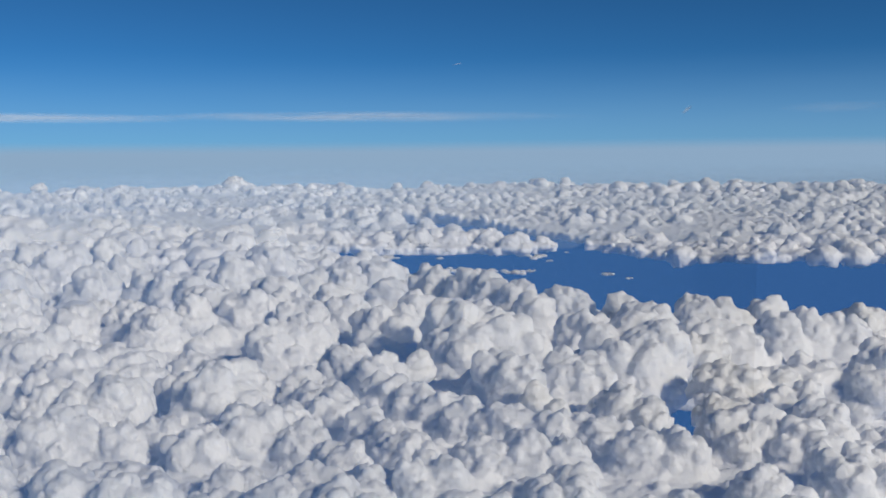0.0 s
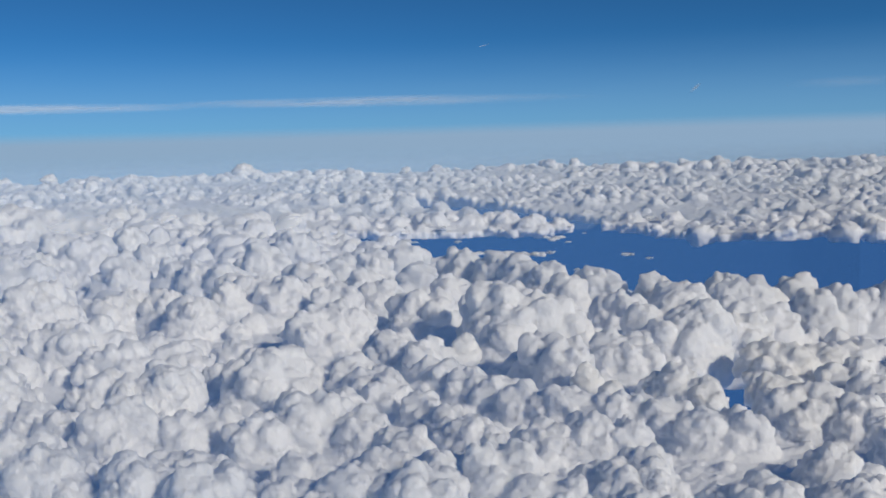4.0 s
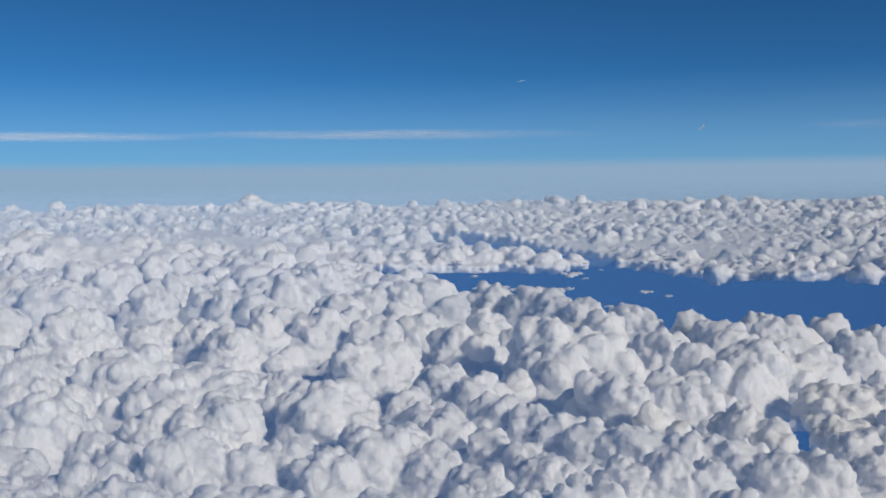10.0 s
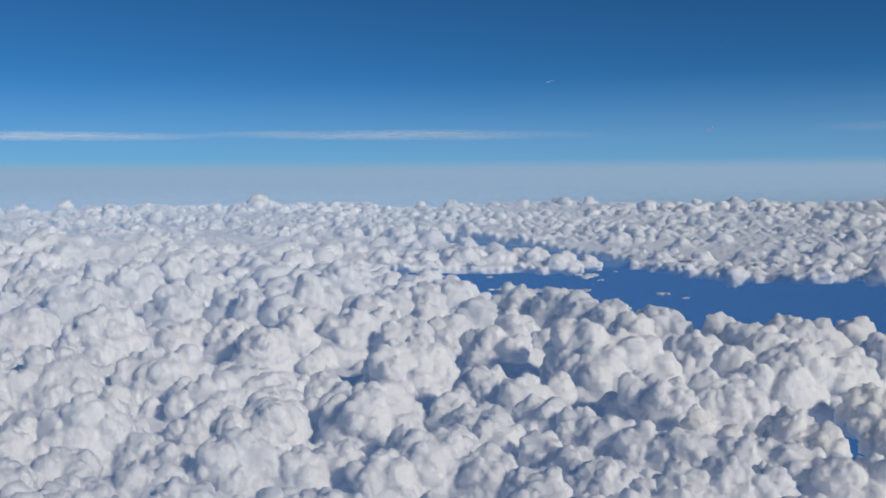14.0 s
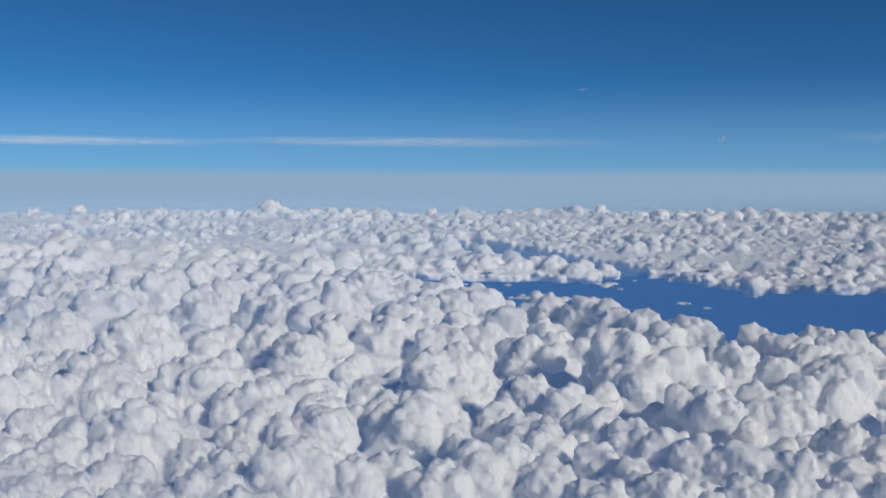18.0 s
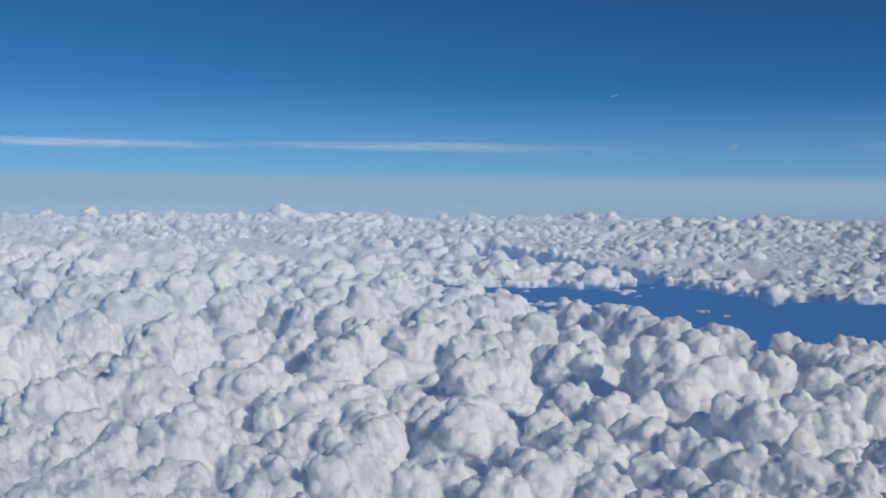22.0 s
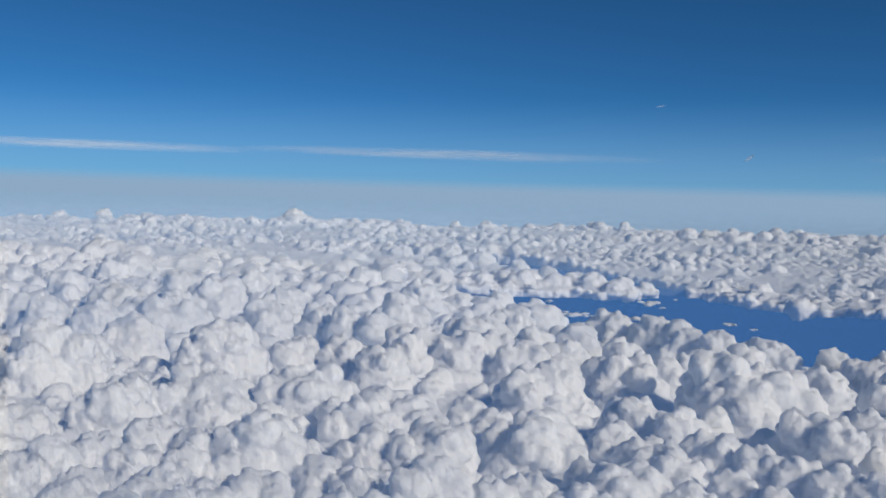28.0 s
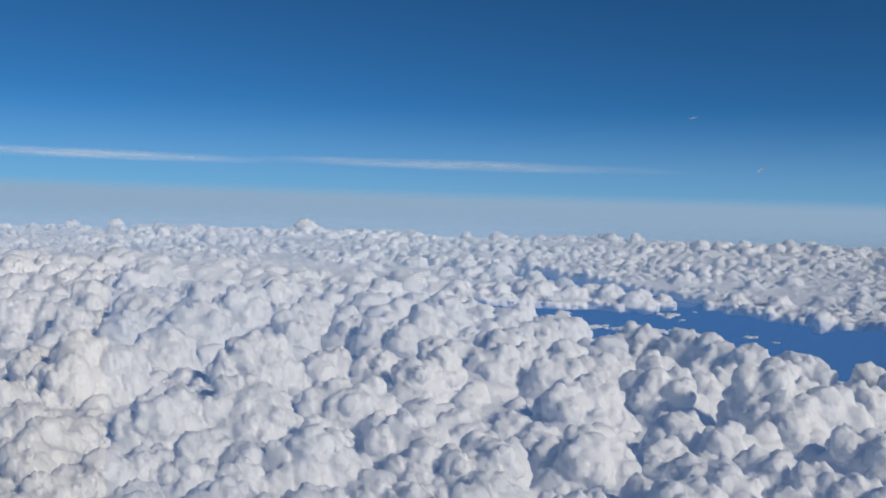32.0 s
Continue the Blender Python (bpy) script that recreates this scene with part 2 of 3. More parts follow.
def floor_level(x, y):
    """Height of the closed layer between the heads."""
    far = np.clip((y - 700) / 500, 0, 1) + 0.3 * np.clip((y - 1800) / 1000, 0, 1)
    close = np.clip((430 - y) / 130, 0, 1)
    return deck(x, y) + 0.008 * close * y - (0.042 - 0.031 * np.minimum(far, 1) - 0.006 * np.maximum(far - 1, 0) / 0.3) * y


# ---- single cumulus heads, the nearest first ----
cumulus(-157, 260, -5.3, 10.2)
cumulus(-231, 265, -2.2, 10.2)
cumulus(-261, 272, -4.9, 14.1)
cumulus(-205, 274, -0.4, 7.6)
cumulus(-4, 276, -4.8, 6.4)
cumulus(-222, 277, -1.4, 9.5)
cumulus(-189, 279, -0.8, 7.6)
cumulus(-11, 280, -3.5, 4.6)
cumulus(125, 281, -8.9, 6.7)
cumulus(-58, 281, -6.6, 9.6)
cumulus(-106, 281, -8.5, 12.1)
cumulus(-86, 284, -6.1, 8.9)
cumulus(17, 285, -5.8, 7.6)
cumulus(-132, 285, -4.4, 7.3)
cumulus(38, 287, -6.2, 7.6)
cumulus(10, 290, -5.9, 7.7)
cumulus(-23, 290, -6.5, 8.7)
cumulus(-146, 290, -3.3, 6.9)
cumulus(-75, 291, -5.4, 8.0)
cumulus(51, 291, -7.3, 8.7)
cumulus(65, 292, -7.0, 7.8)
cumulus(-193, 297, -0.9, 8.9)
cumulus(-170, 298, -6.7, 14.8)
cumulus(-44, 300, -9.3, 12.5)
cumulus(-162, 300, -3.7, 9.9)
cumulus(-213, 301, -1.1, 9.8)
cumulus(-182, 301, 0.4, 6.7)
cumulus(-173, 301, 0.1, 6.2)
cumulus(155, 303, -14.3, 10.4)
cumulus(-269, 305, -1.5, 10.6)
cumulus(3, 305, -4.7, 6.0)
cumulus(89, 307, -8.6, 8.3)
cumulus(102, 310, -10.5, 9.5)
cumulus(-7, 317, -5.8, 7.3)
cumulus(79, 318, -9.1, 9.6)
cumulus(-297, 319, -0.9, 10.1)
cumulus(-56, 320, -6.5, 7.5)
cumulus(66, 320, -8.4, 9.6)
cumulus(55, 321, -7.1, 8.5)
cumulus(-38, 322, -6.7, 7.5)
cumulus(-139, 324, -7.4, 11.6)
cumulus(-116, 324, -11.5, 15.0)
cumulus(42, 327, -7.5, 9.7)
cumulus(28, 331, -6.4, 8.6)
cumulus(-24, 335, -7.9, 9.3)
cumulus(-249, 336, -4.6, 15.3)
cumulus(152, 337, -17.2, 11.8)
cumulus(127, 341, -15.1, 11.3)
cumulus(18, 341, -6.4, 8.9)
cumulus(61, 343, -3.8, 4.0)
cumulus(-185, 343, 2.0, 5.6)
cumulus(139, 346, -17.5, 12.7)
cumulus(5, 347, -6.4, 9.0)
cumulus(-210, 350, -2.7, 12.2)
cumulus(-33, 352, -9.2, 10.6)
cumulus(96, 352, -9.6, 8.0)
cumulus(-78, 353, -15.2, 17.1)
cumulus(165, 357, -15.3, 7.2)
cumulus(-336, 358, -1.6, 11.4)
cumulus(-225, 360, -5.0, 16.7)
cumulus(87, 361, -11.0, 10.8)
cumulus(-9, 362, -7.5, 10.8)
cumulus(-220, 364, -1.0, 11.6)
cumulus(-154, 365, -9.3, 15.0)
cumulus(-64, 366, -5.6, 4.3)
cumulus(52, 366, -3.1, 4.3)
cumulus(-47, 368, -9.0, 9.7)
cumulus(-106, 370, -8.9, 8.0)
cumulus(-76, 370, -6.1, 4.9)
cumulus(130, 375, -15.9, 10.2)
cumulus(-133, 383, -10.1, 12.2)
cumulus(-184, 387, -5.5, 16.7)
cumulus(170, 387, -17.6, 9.3)
cumulus(43, 389, -5.7, 9.1)
cumulus(-99, 394, -9.0, 8.4)
cumulus(-21, 399, -6.0, 9.8)
cumulus(-156, 401, -5.4, 9.8)
cumulus(-113, 402, -6.9, 8.1)
cumulus(-141, 402, -8.0, 11.1)
cumulus(164, 405, -19.5, 11.9)
cumulus(36, 406, -7.3, 12.6)
cumulus(-4, 408, -1.6, 5.2)
cumulus(-39, 413, -7.3, 11.2)
cumulus(-330, 414, -8.6, 21.9)
cumulus(70, 415, -12.2, 13.5)
cumulus(137, 420, -17.2, 11.9)
cumulus(134, 425, -15.5, 10.5)
cumulus(144, 426, -18.1, 12.3)
cumulus(-366, 434, -6.2, 17.4)
cumulus(162, 440, -17.2, 10.4)
cumulus(208, 442, -20.4, 13.4)
cumulus(-335, 448, -0.5, 11.3)
cumulus(182, 449, -18.8, 11.9)
cumulus(-89, 456, -11.1, 15.6)
cumulus(-369, 464, -3.8, 14.0)
cumulus(93, 468, -24.4, 26.0)
cumulus(17, 470, -17.8, 25.6)
cumulus(-78, 472, -10.5, 14.8)
cumulus(-268, 482, -6.7, 19.5)
cumulus(132, 485, -16.6, 14.4)
cumulus(-177, 496, -6.0, 12.2)
cumulus(-258, 518, -2.7, 4.4)
cumulus(-41, 519, -14.6, 18.3)
cumulus(-242, 520, -11.0, 14.0)
cumulus(-208, 526, -7.9, 12.0)
cumulus(-170, 533, -1.1, 8.9)
cumulus(-357, 537, -7.5, 16.5)
cumulus(-103, 541, -9.4, 16.9)
cumulus(34, 543, -17.6, 13.9)
cumulus(244, 546, -28.9, 15.4)
cumulus(-142, 550, -7.2, 18.1)
cumulus(-243, 551, -6.8, 9.6)
cumulus(-165, 559, -1.8, 11.9)
cumulus(-77, 564, -10.2, 15.2)
cumulus(75, 568, -21.9, 19.0)
cumulus(-15, 569, -14.2, 12.7)
cumulus(-182, 572, -1.6, 11.5)
cumulus(119, 576, -18.0, 13.0)
cumulus(-123, 576, -4.0, 13.1)
cumulus(149, 595, -23.8, 13.6)
cumulus(170, 600, -27.9, 15.0)
cumulus(4, 602, -16.0, 14.5)
cumulus(-101, 606, -7.2, 14.1)
cumulus(121, 609, -18.0, 13.4)
cumulus(-40, 617, -14.3, 15.7)
cumulus(110, 619, -15.3, 11.9)
cumulus(-146, 625, -8.4, 18.4)
cumulus(39, 628, -14.7, 14.0)
cumulus(-439, 631, -10.3, 18.5)
cumulus(-487, 639, -7.4, 14.5)
cumulus(206, 640, -28.7, 14.9)
cumulus(-381, 642, -19.5, 30.9)
cumulus(99, 647, -13.5, 10.7)
cumulus(-225, 655, -3.6, 9.7)
cumulus(-418, 659, -10.6, 18.8)
cumulus(227, 662, -31.9, 17.3)
cumulus(252, 665, -35.9, 18.4)
cumulus(-251, 667, -5.7, 11.8)
cumulus(-559, 669, -10.2, 18.3)
cumulus(-74, 669, -12.0, 14.9)
cumulus(23, 670, -13.7, 14.8)
cumulus(62, 670, -18.9, 19.6)
cumulus(158, 671, -22.4, 12.0)
cumulus(-525, 676, -7.8, 15.4)
cumulus(172, 679, -24.9, 13.3)
cumulus(-322, 685, -13.1, 22.1)
cumulus(-277, 688, -8.2, 15.1)
cumulus(2, 690, -13.8, 17.5)
cumulus(-407, 702, -7.3, 15.5)
cumulus(-143, 704, -9.4, 13.7)
cumulus(-17, 714, -15.7, 20.3)
cumulus(-465, 720, -9.0, 19.0)
cumulus(287, 726, -37.8, 16.8)
cumulus(162, 730, -28.6, 14.1)
cumulus(-50, 737, -15.0, 18.7)
cumulus(-492, 741, -7.4, 18.3)
cumulus(-228, 753, -13.8, 21.0)
cumulus(-332, 757, -5.5, 15.7)
cumulus(-130, 758, -12.1, 14.6)
cumulus(-407, 778, -9.2, 25.6)
cumulus(232, 802, -45.9, 18.4)
cumulus(-461, 815, -2.2, 17.8)
cumulus(-115, 821, -19.5, 22.0)
cumulus(-593, 830, -7.7, 18.5)
cumulus(-403, 854, 0.9, 14.9)
cumulus(-235, 863, -13.9, 22.6)
cumulus(-616, 1211, -25.4, 25.7)
cumulus(-43, 1507, -52.2, 17.0)
cumulus(-432, 1513, -36.4, 19.7)
cumulus(431, 1562, -49.7, 18.3)
cumulus(-85, 1629, -54.4, 20.5)
cumulus(205, 1629, -56.0, 18.6)
cumulus(337, 1644, -53.3, 19.0)
cumulus(137, 1652, -53.1, 15.6)
cumulus(-119, 1652, -48.7, 14.5)
cumulus(284, 1666, -52.1, 15.9)
cumulus(-532, 1668, -34.2, 24.1)
cumulus(-165, 1703, -48.3, 19.3)
cumulus(-224, 1739, -44.4, 22.0)
cumulus(445, 1758, -55.9, 27.3)
cumulus(-307, 1803, -41.3, 29.8)
cumulus(-489, 1846, -37.1, 28.7)
cumulus(196, 1884, -46.8, 16.6)
cumulus(-401, 1903, -40.0, 31.7)
cumulus(-446, 1922, -33.1, 22.2)
cumulus(63, 1930, -46.1, 19.4)
cumulus(-727, 1950, -38.0, 31.3)
cumulus(287, 1986, -47.4, 22.6)
cumulus(558, 1990, -44.4, 20.7)
cumulus(131, 2097, -44.6, 23.7)
cumulus(-8, 2144, -42.6, 24.2)
cumulus(-722, 2176, -38.1, 25.8)
cumulus(-129, 2186, -39.7, 21.9)
cumulus(-239, 2187, -40.9, 24.8)
cumulus(471, 2208, -48.1, 22.6)
cumulus(-349, 2370, -41.1, 24.0)
cumulus(611, 2469, -56.7, 28.7)
cumulus(-2406, 3554, -17, 40.3, 0.8)
cumulus(-2256, 3651, -6.2, 32.2, 0.8)
cumulus(-1971, 3814, -15, 26.9, 0.8)
cumulus(-1795, 3900, -29.4, 26.9, 0.8)
cumulus(-1508, 4021, 13, 50, 0.8)
cumulus(-1447, 4043, -19.2, 26.9, 0.8)
cumulus(-1244, 4110, -37.7, 26.9, 0.8)
cumulus(1224, 4124, -22.1, 37.6, 0.8)
cumulus(1107, 4156, -42.7, 40.3, 0.8)
cumulus(-1040, 4167, -25.1, 32.2, 0.8)
cumulus(979, 4188, -29.0, 43.0, 0.8)
cumulus(-884, 4203, -57.2, 37.6, 0.8)
cumulus(907, 4203, -65.7, 37.6, 0.8)
cumulus(-779, 4225, -26.5, 26.9, 0.8)
cumulus(660, 4247, -86.4, 45.7, 0.8)
cumulus(-633, 4250, -19.1, 37.6, 0.8)
cumulus(587, 4259, -53.4, 59.1, 0.8)
cumulus(-434, 4275, -24.8, 32.2, 0.8)
cumulus(-195, 4293, -29.8, 24.2, 0.8)
cumulus(107, 4297, -45.1, 43.0, 0.8)
cumulus(-10, 4298, -49.1, 37.6, 0.8)

cumulus(545, 3500, 3, 42)
cumulus(-320, 1440, -47, 24)
cumulus(-262, 1470, -49, 22)
cumulus(-200, 1510, -48, 25)
cumulus(-140, 1530, -50, 22)
cumulus(-80, 1540, -50, 25)
cumulus(-32, 1525, -51, 21)
cumulus(8, 1555, -54, 15)

# ---- smaller heads in front of them ----
front = random.Random(31)
for row in range(3):
    for k in range(19):
        hx, hy = -250 + 21.5 * k + front.uniform(-8, 8), 222 + 13 * row + front.uniform(-5, 5)
        cumulus(hx, hy, float(deck(hx, hy)) - front.uniform(6, 10), front.uniform(6, 11))

# ---- tufts between them and out to the horizon ----
field(215, 1000, 0.027, 0.006, 0.020, 0.85, -0.1, 1)
field(230, 760, 0.070, 0.014, 0.028, 0.9, 0.1, 5)
field(950, 2000, 0.018, 0.004, 0.012, 0.65, 0.0, 2)
field(1950, 4850, 0.0115, 0.0025, 0.0076, 0.7, 0.28, 3)
field(680, 1400, 0.026, 0.008, 0.024, 0.8, 0.1, 4)

# ---- one skin over all lumps, fine in proportion to the distance ----


def squeeze(p):
    return np.stack([p[:, 0] / p[:, 1], np.log(p[:, 1]), p[:, 2] / p[:, 1]], -1)


def unsqueeze(q):
    y = np.exp(q[:, 1])
    return np.stack([q[:, 0] * y, y, q[:, 2] * y], -1)


def mesh_from(name, co, faces, k):
    """A mesh from arrays, with k corners a face."""
    me = bpy.data.meshes.new(name)
    me.vertices.add(len(co))
    me.vertices.foreach_set("co", co.astype(np.float32).reshape(-1))
    me.loops.add(faces.size)
    me.loops.foreach_set("vertex_index", faces.astype(np.int32).reshape(-1))
    me.polygons.add(len(faces))
    me.polygons.foreach_set("loop_start", np.arange(0, faces.size, k, dtype=np.int32))
    me.polygons.foreach_set("use_smooth", np.ones(len(faces), bool))
    me.update()
    return me


def slab(lo, hi):
    """The closed layer under the tufts, torn open where the deck is."""
    us, vs = np.linspace(-1.25, 0.80, 206), np.linspace(math.log(max(lo - 20, 180)), math.log(min(hi + 20, 4870)), 220)
    gu, gv = np.meshgrid(us, vs)
    y = np.exp(gv)
    x = gu * y
    shut = ~open_sky(x, y) & (x > -85 - 0.78 * y) & (x < 85 + 0.35 * y)
    far = np.clip((y - 700) / 500, 0, 1)
    top = floor_level(x, y)
    thick = (0.03 - 0.021 * far) * y
    n = gu.size
    co = np.concatenate([np.stack([x, y, z], -1).reshape(-1, 3) for z in (top, top - thick)])
    i = np.arange(n).reshape(gu.shape)
    q = np.stack([i[:-1, :-1], i[:-1, 1:], i[1:, 1:], i[1:, :-1]], -1).reshape(-1, 4)
    q = q[shut.reshape(-1)[q].all(1)]
    edge = np.concatenate([q[:, [k, (k + 1) % 4]] for k in range(4)])
    key = edge[:, 0].astype(np.int64) * n + edge[:, 1]
    rim = edge[~np.isin(key, edge[:, 1].astype(np.int64) * n + edge[:, 0])]
    wall = np.stack([rim[:, 1], rim[:, 0], rim[:, 0] + n, rim[:, 1] + n], -1)
    q = np.concatenate([q, q[:, ::-1] + n, wall])
    return co, np.concatenate([q[:, [0, 1, 2]], q[:, [0, 2, 3]]])


def remesh(points, faces, k, voxel):
    """Points and quads of an even skin over closed shapes."""
    raw = new("raw", mesh_from("raw", points, faces, k))
    rm = raw.modifiers.new("skin", "REMESH")
    rm.mode, rm.voxel_size, rm.adaptivity = "VOXEL", voxel, 0.0
    got = bpy.data.meshes.new_from_object(raw.evaluated_get(bpy.context.evaluated_depsgraph_get()))
    v, q = np.empty(len(got.vertices) * 3, np.float32), np.empty(len(got.loops), np.int32)
    got.vertices.foreach_get("co", v)
    got.loops.foreach_get("vertex_index", q)
    old = raw.data
    bpy.data.objects.remove(raw)
    bpy.data.meshes.remove(old)
    bpy.data.meshes.remove(got)
    return v.reshape(-1, 3).astype(float), q.reshape(-1, 4)


def gathered(lo, hi):
    """Points and triangles of all lumps and of the slab between two distances."""
    cos, tris, base = [], [], 0
    for (co, tr), (x, y, z), (rx, ry, rz), a in lumps:
        if lo <= y < hi:
            c, s = math.cos(a), math.sin(a)
            cos.append(np.stack([(co[:, 0] * c - co[:, 1] * s) * rx + x, (co[:, 0] * s + co[:, 1] * c) * ry + y, co[:, 2] * rz + z], -1))
            tris.append(tr + base)
            base += len(co)
    co, tr = slab(lo, hi)
    return squeeze(np.concatenate(cos + [co])), np.concatenate(tris + [tr + base])


def normals(p, Q):
    d1, d2 = p[Q[:, 2]] - p[Q[:, 0]], p[Q[:, 3]] - p[Q[:, 1]]
    fn = np.cross(d1, d2)
    out = np.zeros_like(p)
    for k in range(4):
        for d in range(3):
            out[:, d] += np.bincount(Q[:, k], fn[:, d], minlength=len(p))
    return out / np.maximum(np.linalg.norm(out, axis=1), 1e-12)[:, None]


def around(values, Q):
    """Mean of each point's neighbours."""
    out, cnt = np.zeros_like(values), np.zeros(len(values))
    for k in range(4):
        for j in (1, 3):
            i, o = Q[:, k], Q[:, (k + j) % 4]
            cnt += np.bincount(i, minlength=len(values))
            for d in range(values.shape[1]):
                out[:, d] += np.bincount(i, values[o, d], minlength=len(values))
    return out / np.maximum(cnt, 1)[:, None]


def cells(p, size, seed):
    """Rounded knobs: 1 at the middle of each random cell, 0 at its rim."""
    q = (p / size).astype(np.float32)
    f = np.floor(q)
    t, f = q - f, f.astype(np.int32)
    spots = np.random.default_rng(seed).random((32 ** 3, 3), np.float32)
    best = np.full(len(p), 9.0, np.float32)
    for i in (-1, 0, 1):
        for j in (-1, 0, 1):
            for k in (-1, 0, 1):
                at = spots[((f[:, 0] + i & 31) << 10) + ((f[:, 1] + j & 31) << 5) + (f[:, 2] + k & 31)]
                at += np.array([i, j, k], np.float32)
                at -= t
                best = np.minimum(best, np.einsum("ij,ij->i", at, at))
    return 1 - np.minimum(best, 1.0)


def grown(lo, hi, voxel, deep, octaves, seed):
    """The skin over all lumps between two distances, with rounded knobs of several sizes, the large ones first."""
    points, tri = gathered(lo, hi)
    points[:, 1] *= deep                                  # coarser along the line of sight
    V, Q = remesh(points, tri, 3, voxel)
    V[:, 1] /= deep
    P = unsqueeze(V)
    hang = ((normals(V, Q)[:, 2] < -0.7) & (P[:, 2] < floor_level(P[:, 0], P[:, 1]) - 0.006 * P[:, 1]))[Q].all(1)   # never seen from above
    kept, Q = np.unique(Q[~hang], return_inverse=True)
    V, Q = V[kept], Q.reshape(-1, 4)
    V = 0.7 * V + 0.3 * around(V, Q)
    crisp = np.clip(0.8 + 0.8 * soft(V, 0.13, 11), 0.4, 1.25)   # some heads are knobbly, others smooth
    for k, (size, high) in enumerate(octaves):
        p = V + 0.35 * size * np.stack([soft(V, 1.3 * size, 10 * k + seed + j) for j in range(3)], -1)
        V = V + normals(V, Q) * (crisp * high * (cells(p, size, seed + k) - 0.6))[:, None]
    V = V + normals(V, Q) * (0.0009 * soft(V, 0.0047, 23))[:, None]
    return 0.9 * V + 0.1 * around(V, Q), Q


V, Q = np.empty((0, 3)), np.empty((0, 4), int)
for lo, hi, voxel, deep, *octaves in ((0, 720, 0.0023, 0.72, (0.024, 0.0022), (0.0125, 0.0036), (0.0066, 0.0028)),
                                      (720, 1350, 0.0022, 0.55, (0.020, 0.0026), (0.0110, 0.0034), (0.0062, 0.0024)),
                                      (1350, 9999, 0.0017, 0.3, (0.0100, 0.0024), (0.0050, 0.0020))):
    more_v, more_q = grown(lo, hi, voxel, deep, octaves, hi % 97)
    Q = np.concatenate([Q, more_q + len(V)])
    V = np.concatenate([V, more_v])
P = unsqueeze(V)
N = normals(P, Q)

# the skin is shared out among the heads
mid = V[Q[:, 0]]
order = np.argsort(mid[:, 1])
rank = mid[order, 1]
owner, best = np.full(len(Q), -1), np.full(len(Q), 1.2)
for i, (x, y, z, r) in enumerate(h[0] for h in heads):
    c, reach = np.array([x / y, math.log(y), z / y]), 1.25 * r / y
    near = order[np.searchsorted(rank, c[1] - reach):np.searchsorted(rank, c[1] + reach)]
    near = near[np.abs(mid[near, 0] - c[0]) < reach]
    d = np.linalg.norm(mid[near] - c, axis=1) * y / r
    win = d < best[near]
    owner[near[win]], best[near[win]] = i, d[win]


def largest(faces):
    """Which faces belong to the largest connected piece."""
    used, inv = np.unique(faces, return_inverse=True)
    f = inv.reshape(-1, 4)
    label = np.arange(len(used))
    while True:
        low = label[f].min(1)
        new_label = label.copy()
        for k in range(4):
            np.minimum.at(new_label, f[:, k], low)
        new_label = new_label[new_label]
        if (new_label == label).all():
            break
        label = new_label
    names, count = np.unique(label[f[:, 0]], return_counts=True)
    return label[f[:, 0]] == names[count.argmax()]


def piece(name, faces, mat):
    used, inv = np.unique(faces, return_inverse=True)
    me = mesh_from(name, P[used], inv.reshape(-1, 4), 4)
    me.normals_split_custom_set_from_vertices(N[used])
    me.materials.append(mat)
    return new(name, me)


for i, head in enumerate(heads):
    x, y, z, r = head[0]
    idx = np.where(owner == i)[0]
    if len(idx) < 60:
        owner[idx] = -1
        continue
    good = largest(Q[idx])
    owner[idx[~good]] = -1                                # crumbs beside it belong to the carpet
    idx = idx[good]
    which = np.zeros(len(idx), int)
    if r / y > 0.016 and len(idx) > 350:
        p = mid[idx]
        d = np.stack([np.linalg.norm(p - np.array([a / b, math.log(b), c / b]), axis=1) * b / (q * (1.0 if k else 0.92)) for k, (a, b, c, q) in enumerate(head)], -1)
        which = d.argmin(1)
        for k in range(1, len(head)):
            sel = np.where(which == k)[0]
            if len(sel):
                keep = largest(Q[idx[sel]])
                which[sel[~keep]] = 0
                if keep.sum() < 50:
                    which[sel] = 0
    size = "broad" if r > 17 else "rounded" if r > 10 else "small"
    where = "on the far horizon" if y > 2500 else "beyond the gap" if y > 1300 else "in the deck"
    ob = tagged(piece("cumulus_cloud", Q[idx[which == 0]], CLOUD if y < 1350 else CLOUD_FAR),
                size + " white cumulus head " + where + " with knobbly crown", "cloud", "cumulus heads of the deck")
    for k in np.unique(which[which > 0]):
        part_name = "crown_lobe" if head[k][2] > z + 0.45 * r else "flank_lobe"
        piece(part_name, Q[idx[which == k]], CLOUD).parent = ob
rest = Q[owner < 0]
ry = P[rest[:, 0], 1]
for name, lo, hi, label in (("cloud_deck_near", 0, 1000, "dense carpet of small white cumulus tufts between the heads"),
                            ("cloud_deck_middle", 1000, 2000, "carpet of white cumulus tops in the middle distance"),
                            ("cloud_deck_far", 2000, 9999, "far carpet of bright cumulus tops reaching the horizon")):
    sel = (ry >= lo) & (ry < hi)
    carpet = tagged(piece(name, rest[sel], CLOUD if hi < 1500 else CLOUD_FAR), label, "clouds", kind="stuff")


# ---- the same deck beyond and behind, unseen, added to bounce light into shade ----


def behind(x, y):
    return (y > 205) & (x > -100 - 0.79 * y) & (x < 100 + 0.36 * y)


ring_x = np.concatenate([-np.geomspace(4700, 330, 60), np.linspace(-320, 320, 65), np.geomspace(330, 4700, 60)])
ring_y = np.concatenate([-np.geomspace(4700, 330, 40), np.linspace(-320, 1200, 153), np.geomspace(1210, 4700, 60)])


